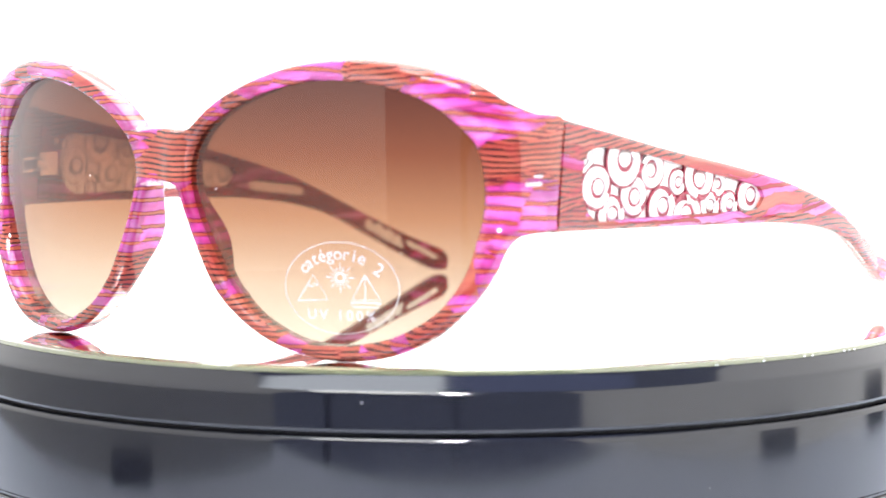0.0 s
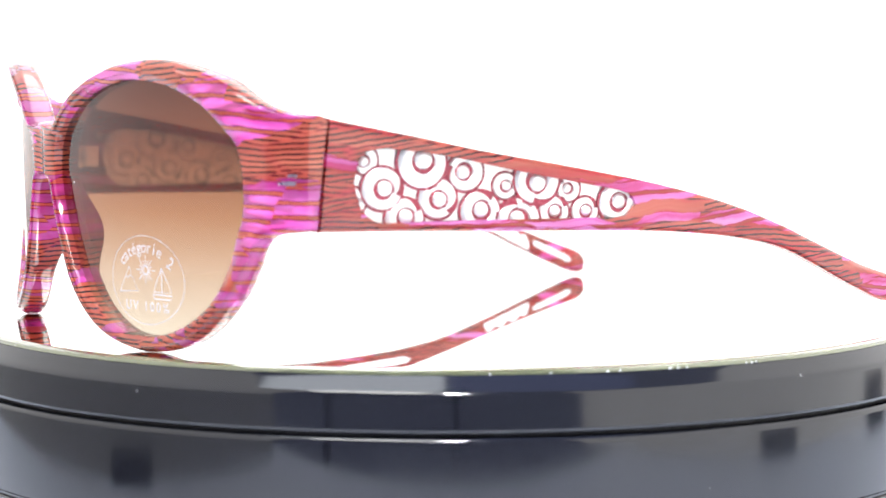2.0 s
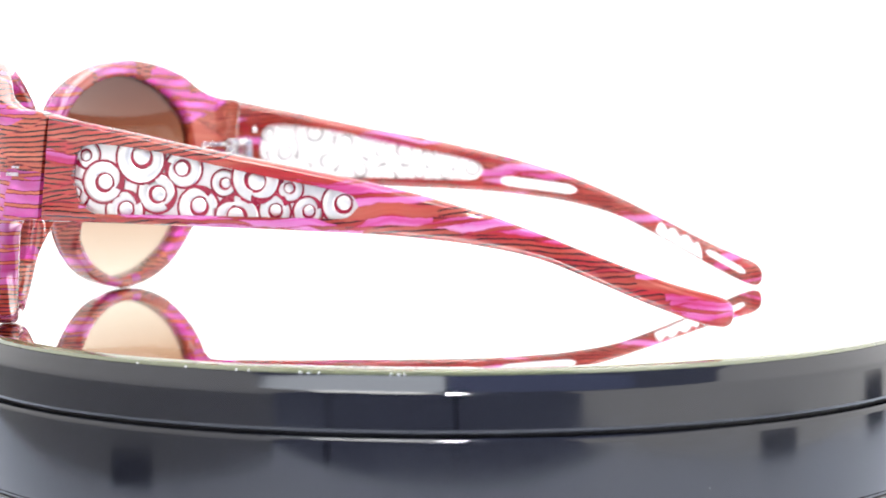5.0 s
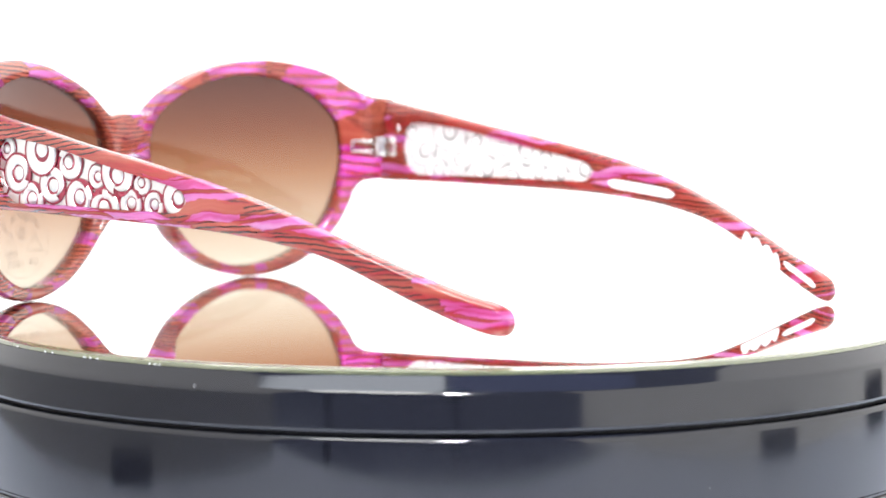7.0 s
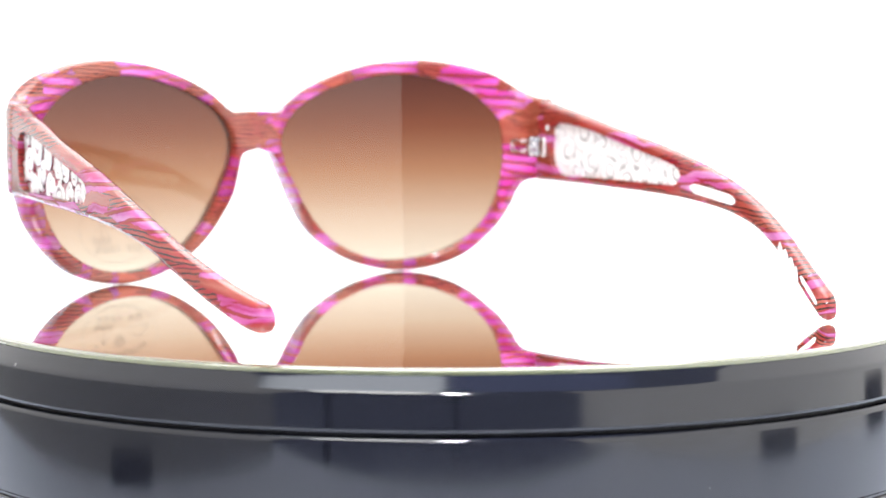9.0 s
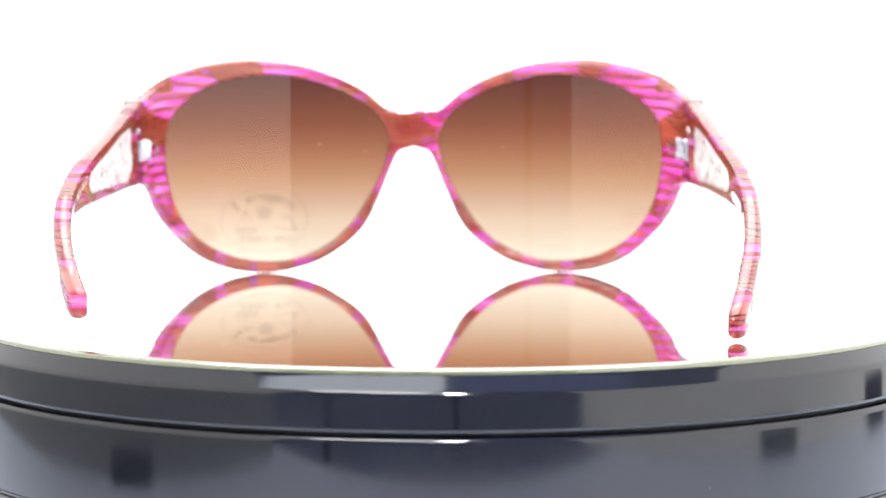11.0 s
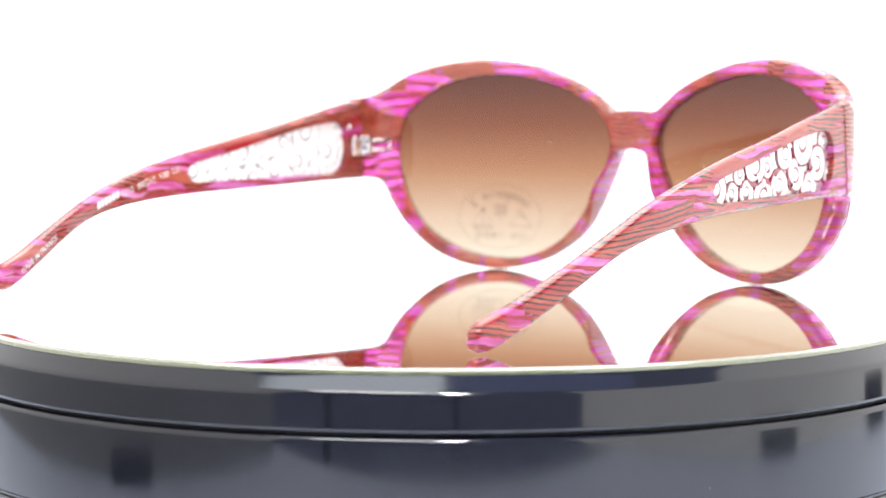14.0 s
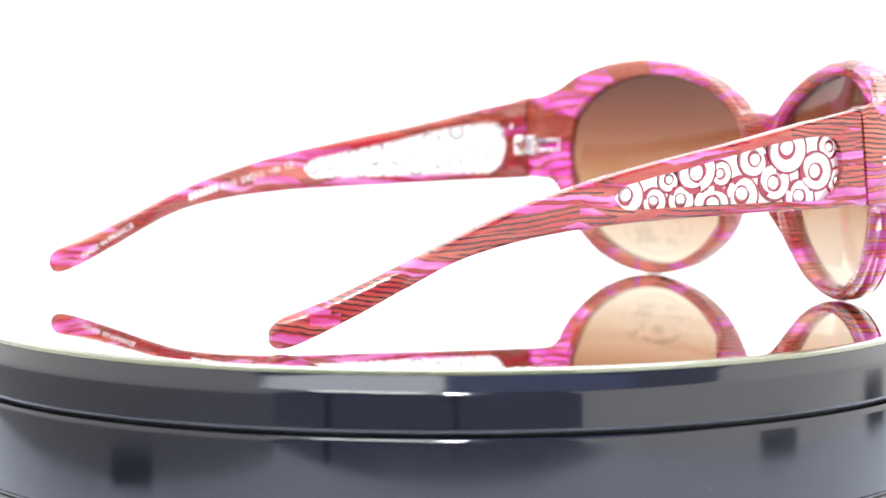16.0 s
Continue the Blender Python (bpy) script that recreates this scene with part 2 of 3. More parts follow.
# white sheet; the bluish light on it is put into its colour
SHEET = plain("white_table_sheet", (0.76, 0.83, 0.96), 0.7, 0.0, 60, 0.03, 0.05)
TABLE = plain("white_laminate", (0.72, 0.72, 0.70), 0.45, 0.0, 40, 0.05, 0.04)
DARK = plain("dark_floor", (0.02, 0.022, 0.03), 0.6, 0.0, 20, 0.2, 0.05)
DARK_CLOTH = plain("black_cloth_patch", (0.012, 0.012, 0.016), 0.8, 0.0, 200, 0.2, 0.05)
LAMP = glow("lamp_face", (1.0, 0.97, 1.0, 1), 700.0)
PANEL = glow("lamp_panel_face", (1.0, 0.99, 0.97, 1), 19.0)


# ---- mesh helpers ----
def smooth(me, angle=40):
    for p in me.polygons:
        p.use_smooth = True
    me.set_sharp_from_angle(angle=radians(angle))


def part(name, bm, material, parent=None, label="", angle=40):
    """Links a bmesh as one mesh object, under a thing or under a part."""
    bmesh.ops.recalc_face_normals(bm, faces=bm.faces)
    me = bpy.data.meshes.new(name)
    bm.to_mesh(me)
    bm.free()
    me.materials.append(material)
    smooth(me, angle)
    ob = new(name, me)
    if parent is not None:
        ob.parent = parent
    if label:
        tagged(ob, label)
    return ob


def box(bm, size, m=None, bevel=0.0):
    made = bmesh.ops.create_cube(bm, size=1.0, matrix=(m or Matrix()) @ Matrix.Diagonal((*size, 1)))
    if bevel:
        edges = {e for v in made["verts"] for e in v.link_edges}
        bmesh.ops.bevel(bm, geom=list(edges), offset=bevel, segments=2, profile=0.5, affect="EDGES")


def box_mesh(size, m=None, bevel=0.0):
    bm = bmesh.new()
    box(bm, size, m, bevel)
    return bm


def revolve(profile, steps=256, closed=False):
    """A body of revolution round z from (radius, height) in mm."""
    bm = bmesh.new()
    rings = []
    for r, z in profile:
        if r < 1e-6:
            rings.append([bm.verts.new((0, 0, z * MM))])
        else:
            rings.append([bm.verts.new((r * MM * math.cos(2 * math.pi * k / steps), r * MM * math.sin(2 * math.pi * k / steps), z * MM)) for k in range(steps)])
    for a, b in zip(rings, rings[1:]):
        for k in range(steps):
            j = (k + 1) % steps
            quad = [a[k % len(a)], a[j % len(a)], b[j % len(b)], b[k % len(b)]]
            seen = list(dict.fromkeys(quad))
            if len(seen) > 2:
                bm.faces.new(seen)
    return bm


def spline(points, per=8, loop=True):
    """Catmull-Rom curve through 2D control points."""
    pts = [Vector(p) for p in points]
    n = len(pts)
    out = []
    for i in range(n if loop else n - 1):
        if loop:
            a, b, c, d = (pts[(i + k) % n] for k in (-1, 0, 1, 2))
        else:
            a, b, c, d = pts[max(i - 1, 0)], pts[i], pts[i + 1], pts[min(i + 2, n - 1)]
        for k in range(per):
            t = k / per
            out.append(0.5 * (2 * b + (c - a) * t + (2 * a - 5 * b + 4 * c - d) * t * t + (3 * b - a - 3 * c + d) * t ** 3))
    if not loop:
        out.append(pts[-1])
    return out


def curve_value(points, x):
    """Smooth value through sorted (x, value) controls."""
    xs = [p[0] for p in points]
    if x <= xs[0]:
        return points[0][1]
    if x >= xs[-1]:
        return points[-1][1]
    i = max(k for k in range(len(xs)) if xs[k] <= x)
    i = min(i, len(xs) - 2)
    x0, x1 = xs[i], xs[i + 1]
    slope = lambda k: (points[min(k + 1, len(xs) - 1)][1] - points[max(k - 1, 0)][1]) / (xs[min(k + 1, len(xs) - 1)] - xs[max(k - 1, 0)])
    h = x1 - x0
    t = (x - x0) / h
    return ((2 * t ** 3 - 3 * t * t + 1) * points[i][1] + (t ** 3 - 2 * t * t + t) * h * slope(i)
            + (-2 * t ** 3 + 3 * t * t) * points[i + 1][1] + (t ** 3 - t * t) * h * slope(i + 1))


def text_mesh(body, size, spacing=1.0):
    """Flat mesh of a line of text in Blender's own font, centred, in metres: list of vertices and faces."""
    cu = bpy.data.curves.new("text", "FONT")
    cu.body, cu.size, cu.align_x, cu.align_y, cu.space_character = body, size, "CENTER", "CENTER", spacing
    cu.resolution_u = 3
    ob = new("text", cu)
    bpy.context.view_layer.update()
    me = bpy.data.meshes.new_from_object(ob.evaluated_get(bpy.context.evaluated_depsgraph_get()))
    verts, faces = [v.co.copy() for v in me.vertices], [tuple(p.vertices) for p in me.polygons]
    bpy.data.objects.remove(ob)
    bpy.data.curves.remove(cu)
    bpy.data.meshes.remove(me)
    return verts, faces


# ---- the light tent ----
def cloth_side(foot, back, front):
    """An upright cloth along a line on the table, 4 mm thick, from the sheet up, cut lower towards the open front."""
    line = spline(foot, 6, loop=False)
    bm = bmesh.new()
    rows = []
    for k, q in enumerate(line):
        d = (line[min(k + 1, len(line) - 1)] - line[max(k - 1, 0)]).normalized()
        n = Vector((-d.y, d.x)) * 0.002
        top = front + (back - front) * min(1.0, max(0.0, (q.y + 0.2) / 0.6))
        rows.append([bm.verts.new((a.x, a.y, z)) for a, z in ((q + n, -0.058), (q - n, -0.058), (q - n, top), (q + n, top))])
    for A, B in zip(rows, rows[1:]):
        for k in range(4):
            bm.faces.new((A[k], A[(k + 1) % 4], B[(k + 1) % 4], B[k]))
    bm.faces.new(rows[0])
    bm.faces.new(rows[-1])
    return bm


def tent():
    bm = box_mesh((2.4, 0.01, 2.34), pose(0, 1.0, 0.43))
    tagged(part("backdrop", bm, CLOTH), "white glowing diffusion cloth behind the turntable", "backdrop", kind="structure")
    # the side cloths follow the table's edge and bend inwards to the open front
    # shade is put into this cloth's glow, deepest along its foot
    bm = cloth_side([(-0.36, 1.0), (-0.36, 0.5), (-0.356, 0.18), (-0.335, 0.06), (-0.293, -0.05), (-0.246, -0.16), (-0.205, -0.255), (-0.186, -0.302)], 0.9, 0.34)
    tagged(part("wall_west", bm, WEST_CLOTH), "unseen glowing white cloth side of a light tent", "wall", kind="structure")
    bm = cloth_side([(0.36, 1.0), (0.36, 0.5), (0.357, 0.12), (0.345, -0.02), (0.311, -0.123), (0.257, -0.225), (0.209, -0.294), (0.165, -0.352)], 0.6, 0.26)
    tagged(part("wall_east", bm, SIDE_CLOTH), "unseen glowing white cloth side of a light tent", "wall", kind="structure")
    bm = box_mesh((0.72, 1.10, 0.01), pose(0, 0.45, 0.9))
    tagged(part("ceiling", bm, TOP_CLOTH), "unseen glowing white cloth top of a light tent", "ceiling", kind="structure")
    bm = box_mesh((0.709, 1.306, 0.004), pose(0, 0.337, -0.0602))
    tagged(part("floor", bm, SHEET), "white sheet on the table under the turntable", "floor", kind="structure")
    # added glowing sweep, one curve from sheet to backdrop, over the dull floor strip
    bm = bmesh.new()
    rows = []
    for k in range(17):
        a = math.pi / 2 * k / 16
        rows.append([bm.verts.new((x, 0.63 + r * math.sin(a), 0.302 - r * math.cos(a))) for x, r in ((-0.353, 0.359), (0.353, 0.359), (0.353, 0.357), (-0.353, 0.357))])
    for A, B in zip(rows, rows[1:]):
        for k in range(4):
            bm.faces.new((A[k], A[(k + 1) % 4], B[(k + 1) % 4], B[k]))
    bm.faces.new(rows[0])
    bm.faces.new(rows[-1])
    bmesh.ops.recalc_face_normals(bm, faces=bm.faces)
    tagged(part("backdrop", bm, CLOTH), "added white glowing sweep curving up from the table sheet", "backdrop", kind="structure")
    # two unseen light panels, added above the open front
    bm = box_mesh((0.352, 0.15, 0.004), pose(-0.179, -0.315, 0.57))
    tagged(part("glow_panel_west", bm, GLOW_PANEL), "unseen glowing panel added over the tent's open front", "tent flap", kind="structure")
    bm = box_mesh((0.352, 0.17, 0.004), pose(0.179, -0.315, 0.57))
    tagged(part("glow_panel_east", bm, BLUE_GLOW_PANEL), "unseen bluish glowing panel added over the tent's open front", "tent flap", kind="structure")
    bm = box_mesh((6.0, 6.0, 0.02), pose(0, 0, -0.75))
    tagged(part("ground", bm, DARK), "dark floor of the room beyond the tent", "floor", kind="structure")


tent()


def work_table():
    thing = tagged(new("table"), "plain white table under the light tent", "table")
    part("tabletop", box_mesh((0.70, 1.29, 0.028), pose(0, 0.342, -0.0765), 0.003), TABLE, thing)
    for x in (-0.30, 0.30):
        for y in (-0.25, 0.93):
            part("leg", box_mesh((0.04, 0.04, 0.65), pose(x, y, -0.415), 0.004), TABLE, thing)


work_table()


def studio_lamp(width, depth, place, material, label):
    """A flat lamp head on a thin stand that reaches the dark floor."""
    thing = tagged(new("studio_lamp"), label, "lamp")
    head = part("housing", box_mesh((width + 0.02, depth + 0.02, 0.02), pose(0, 0, 0.014), 0.003), DARK_CLOTH, thing)
    face = part("diffuser", box_mesh((width, depth, 0.004)), material, thing)
    head.matrix_local = face.matrix_local = place
    at = place @ Vector((0, 0, 0.022))
    bm = bmesh.new()
    bmesh.ops.create_cone(bm, cap_ends=True, segments=16, radius1=0.008, radius2=0.006, depth=at.z + 0.74, matrix=pose(at.x, at.y - 0.008, (at.z - 0.74) / 2))
    part("pole", bm, DARK_CLOTH, thing)
    bm = bmesh.new()
    bmesh.ops.create_cone(bm, cap_ends=True, segments=32, radius1=0.12, radius2=0.11, depth=0.02, matrix=pose(at.x, at.y - 0.008, -0.73))
    part("foot", bm, DARK_CLOTH, thing)
    return thing


studio_lamp(0.36, 0.15, look((-0.20, -0.47, 0.56), (-0.06, -0.20, -0.05)), PANEL, "long bright lamp panel on a thin black stand")
studio_lamp(0.045, 0.045, look((0.02, -0.62, 0.52), (0.0, -0.10, 0.0)), LAMP, "small bright square lamp on a thin black stand")


def block(x, y, turn, size):
    ob = part("rubber_block", box_mesh(size, None, 0.0012), DARK_CLOTH)
    ob.matrix_world = pose(x, y, -0.0582 + size[2] / 2, 0, 0, turn)
    return tagged(ob, "small black rubber block on the white sheet", "block", group="blocks on the sheet")


block(-0.242, -0.147, 23, (0.010, 0.045, 0.009))
block(0.297, -0.139, -26, (0.010, 0.050, 0.0085))
block(0.338, 0.030, -9, (0.012, 0.040, 0.016))


# ---- turntable ----
def turntable():
    thing = tagged(new("turntable"), "glossy black plastic turntable with a round mirror top", "turntable")
    base = [(0, -58), (104, -58), (106.5, -57), (107, -55), (107, -54.5), (107, -30.9), (107, -30.4), (106.4, -29.9), (106.4, -29.5), (107, -29.0), (107, -28.5), (107, -21),
            (107, -13.3), (107, -13.0), (106.9, -12.5), (106.6, -12.15), (106.0, -12.0), (0, -12.0)]
    part("base", revolve(base), BLACK, thing, "glossy black round base with a fine groove", 30)
    part("groove", revolve([(0, -12.05), (104.6, -12.05), (104.6, -11.3), (0, -11.3)]), GROOVE, thing, "dull black gap under the platter")
    ring = [(0, -11.35), (105.6, -11.35), (106.2, -11.3), (106.5, -11.1), (106.6, -10.8), (106.6, -10.5), (106.6, -7), (106.6, -4.9), (106.6, -4.5), (106.45, -4.05), (106.15, -3.65), (105.95, -3.4),
            (104.7, -1.8), (104.5, -1.55), (104.2, -1.2), (104.0, -1.15), (0, -1.15)]
    platter = part("platter", revolve(ring), BLACK, thing, "glossy black platter with a chamfered rim", 30)
    part("mirror_top", revolve([(0, 0.0), (101.5, 0.0), (102.6, -0.02)]), MIRROR, platter, "round mirror with greenish ground edge")
    part("mirror_edge", revolve([(102.6, -0.02), (103.2, -0.12), (103.9, -0.45), (104.05, -1.1)]), GLASS_EDGE, platter, "pale green ground glass edge")
    # pale flecks of dust caught along the mirror's edge
    rng = random.Random(4)
    for deg, long in ((-8.2, 0.5), (-6.9, 0.3), (-1.5, 0.9), (-0.6, 0.7), (0.4, 0.5), (7.6, 0.6), (8.3, 0.8), (8.9, 0.5), (-14.0, 0.7), (-20.0, 0.5)):
        a = radians(deg - 90 + 48.1)
        bm = bmesh.new()
        bmesh.ops.create_icosphere(bm, subdivisions=1, radius=0.5, matrix=Matrix.Diagonal((long * 1.1 * MM, 0.4 * MM, 0.3 * MM, 1)))
        for v in bm.verts:
            v.co *= rng.uniform(0.7, 1.3)
        bmesh.ops.transform(bm, matrix=Matrix.Translation((0.1041 * math.cos(a), 0.1041 * math.sin(a), -0.00098)) @ Matrix.Rotation(a + math.pi / 2 + rng.uniform(-0.3, 0.3), 4, "Z"), verts=bm.verts)
        part("dust_fleck", bm, DUST, platter, "", 80)
    return thing, platter


table, platter = turntable()

# ---- sunglasses: drawn in their own frame, x across, y back, z up, in mm ----
SEAT = pose(-0.0502, -0.0728, 0.0, 0, 0, -39.1)
OUTER = [(0, 41.8), (4, 41.5), (7.2, 42.0), (13, 46.6), (20, 50.1), (27.5, 52.7), (34.5, 54.0), (42, 54.5), (49, 53.9), (55.0, 52.7), (60.3, 51.0),
         (64, 49.0), (67.5, 46.8), (72, 45.0), (77.3, 43.9), (77.0, 40), (76.3, 34), (75.5, 28), (74.9, 23.6), (72.0, 23.5), (69, 22.9), (66.9, 20.6), (65.2, 16.8), (61.4, 11.2), (55.0, 4.9), (48.3, 1.6), (40.5, 0.1),
         (33, 0.5), (24.3, 3.0), (17.1, 7.5), (12.5, 12.2), (8.9, 19.3), (6.0, 26.4), (4.2, 30.4), (2.2, 31.7), (0, 32.0)]
INNER = [(63.2, 33.5), (62.5, 37.8), (60.6, 41.2), (55.4, 46.1), (47.5, 49.4), (39.4, 50.6), (33, 50.4), (24.1, 48.5), (15.6, 45.0), (9.7, 40.7), (6.6, 35),
         (7.1, 29), (9.4, 23.2), (12.4, 17.8), (16, 12.4), (21.5, 7.3), (29.3, 3.7), (37, 2.8), (46.5, 4.4), (55, 9.2), (60, 15.9), (62.4, 23.5), (63.3, 29)]
CENTRE = Vector((36.0, 29.0))


def plan(s):
    """Middle line of the front seen from above: base curve, then the endpieces turn back to the temples."""
    bend = 62.0
    if s <= bend:
        return Vector((s, -2.2 + 0.0038 * s * s)), math.atan(0.0076 * s)
    x, y, a = bend, -2.2 + 0.0038 * bend * bend, math.atan(0.0076 * bend)
    step = 0.25
    end = s
    k = bend
    while k < end:
        d = min(step, end - k)
        x += math.cos(a) * d
        y += math.sin(a) * d
        k += d
        a = min(a + 0.080 * d, radians(87))
    return Vector((x, y)), a


def on_front(s, z, depth, side=1):
    """A point of the front: s along it, z up, depth behind its middle face."""
    p, a = plan(s)
    x = p.x - math.sin(a) * depth
    y = p.y + math.cos(a) * depth + (28 - z) * 0.02
    return Vector((side * max(x, 0.0), y, z)) * MM


def polar_table(points, count):
    """Radius of a closed or open outline, direction by direction, from CENTRE."""
    dense = spline(points, 12, loop=True) if points is INNER else spline(points, 12, loop=False)
    polar = sorted((math.atan2(p.y - CENTRE.y, p.x - CENTRE.x) % (2 * math.pi), (p - CENTRE).length) for p in dense)
    ang, rad = [a for a, r in polar], [r for a, r in polar]
    ask = [2 * math.pi * k / count for k in range(count)]
    return np.interp(ask, ang, rad, period=2 * math.pi)


def front_frame(thing):
    """Both rims, bridge, nose pads and endpieces in one moulded piece."""
    count = 288
    outer, inner = polar_table(OUTER, count), polar_table(INNER, count)
    bm = bmesh.new()
    flat = bm.verts.layers.float_vector.new("flat")
    for side in (1, -1):
        rings = []
        for k in range(count):
            a = 2 * math.pi * k / count
            d = Vector((math.cos(a), math.sin(a)))
            pi, po = CENTRE + d * inner[k], CENTRE + d * outer[k]
            if 160.6 < math.degrees(a) < 175.2 or po.x < 0.02:
                po = CENTRE + d * (CENTRE.x / -d.x)
                po.x = 0.0
            width = (po - pi).length
            r = min(1.5, width * 0.42)
            # the nose pads grow backwards from the inner lower edge of each rim
            pad = math.exp(-((po.x - 8.0) / 5.0) ** 2 - ((po.y - 21.0) / 8.5) ** 2) * 3.8 if a > 2.6 else 0.0
            lug = max(0.0, min(1.0, (po.x - 64) / 9))
            tf, tb = 3.2 - 1.0 * lug, 2.4 - 0.2 * lug
            seam = po.x < 0.02 or po.x > 74.7
            e = 0.0 if seam else 1.0
            prof = [(0.0, -tf + 0.5), (0.35 / width, -tf + 0.1), (0.9 / width, -tf - 0.05), (0.3, -tf - 0.45), (0.5, -tf - 0.55), (0.7, -tf - 0.4), (1 - r / width, -tf - 0.1 + 0.1 * e),
                    (1 - 0.45 * r * e / width, -tf + 0.35 * r * e), (1 - 0.1 * r * e / width, -tf + 0.95 * r * e), (1.0, -tf + 1.6 * r * e), (1.0 - 0.1 * pad / width, tb + pad - 1.5 * r * e),
                    (1 - 0.1 * r * e / width - 0.12 * pad / width, tb + pad - 0.8 * r * e), (1 - 0.45 * r * e / width - 0.14 * pad / width, tb + pad - 0.25 * r * e), (1 - r / width - 0.1 * pad / width, tb + pad * 0.9),
                    (0.5, tb + 0.35 * pad), (0.8 / width, tb), (0.3 / width, tb - 0.15), (0.0, tb - 0.55), (0.0, 0.0)]
            ring = []
            for u, dep in prof:
                p = pi.lerp(po, u)
                v = bm.verts.new(on_front(p.x, p.y, dep, side))
                v[flat] = Vector((side * p.x, dep, p.y)) * MM
                ring.append(v)
            rings.append(ring)
        n = len(rings[0])
        for k in range(count):
            A, B = rings[k], rings[(k + 1) % count]
            for i in range(n):
                j = (i + 1) % n
                mid = all(abs(v.co.x) < 1e-6 for v in (A[i], A[j], B[i], B[j]))
                if not mid:
                    bm.faces.new((A[i], A[j], B[j], B[i]))
    bmesh.ops.remove_doubles(bm, verts=bm.verts, dist=0.00002)
    return part("front_frame", bm, ACETATE_FRONT, thing, "orange and magenta striped glossy acetate front", 50)


def hinge_pins(parent, side):
    """Two small steel tabs of the hinge that show in the side of an endpiece."""
    for s0, s1, z0, z1 in ((69.4, 72.0, 32.1, 32.75), (70.8, 72.2, 33.6, 34.0)):
        bm = bmesh.new()
        cols = []
        for k in range(5):
            q = s0 + (s1 - s0) * k / 4
            cols.append([bm.verts.new(on_front(q, z, d, side)) for d, z in ((-2.75, z0), (-2.75, z1), (-2.0, z1), (-2.0, z0))])
        for A, B in zip(cols, cols[1:]):
            for k in range(4):
                bm.faces.new((A[k], A[(k + 1) % 4], B[(k + 1) % 4], B[k]))
        bm.faces.new(cols[0])
        bm.faces.new(cols[-1])
        part("hinge_pin", bm, DULL_STEEL, parent, "small steel hinge tab")


def lens(thing, side, label):
    count, rows = 128, 14
    inner = polar_table(INNER, count)
    bm = bmesh.new()
    faces = []
    for dep in (-1.3, 0.2):
        mid = bm.verts.new(on_front(CENTRE.x, CENTRE.y, dep, side))
        last = None
        for j in range(1, rows + 1):
            ring = []
            for k in range(count):
                a = 2 * math.pi * k / count
                p = CENTRE + Vector((math.cos(a), math.sin(a))) * (inner[k] + 0.4) * (j / rows)
                ring.append(bm.verts.new(on_front(p.x, p.y, dep, side)))
            for k in range(count):
                q = (k + 1) % count
                if last is None:
                    bm.faces.new((mid, ring[k], ring[q]))
                else:
                    bm.faces.new((last[k], ring[k], ring[q], last[q]))
            last = ring
        faces.append(last)
    for k in range(count):
        q = (k + 1) % count
        bm.faces.new((faces[0][k], faces[1][k], faces[1][q], faces[0][q]))
    ob = part("lens", bm, LENS, thing, label, 60)
    ob.visible_shadow = False
    return ob


def stroke(bm, pts, width, place, closed=False):
    """A thin flat line through 2D points; place maps 2D to space."""
    n = len(pts)
    left, right = [], []
    for i, p in enumerate(pts):
        a = pts[(i - 1) % n] if closed or i else pts[i]
        b = pts[(i + 1) % n] if closed or i < n - 1 else pts[i]
        d = (Vector(b) - Vector(a)).normalized()
        q = Vector((-d.y, d.x)) * width / 2
        left.append(bm.verts.new(place(Vector(p) + q)))
        right.append(bm.verts.new(place(Vector(p) - q)))
    for i in range(n if closed else n - 1):
        j = (i + 1) % n
        bm.faces.new((left[i], left[j], right[j], right[i]))


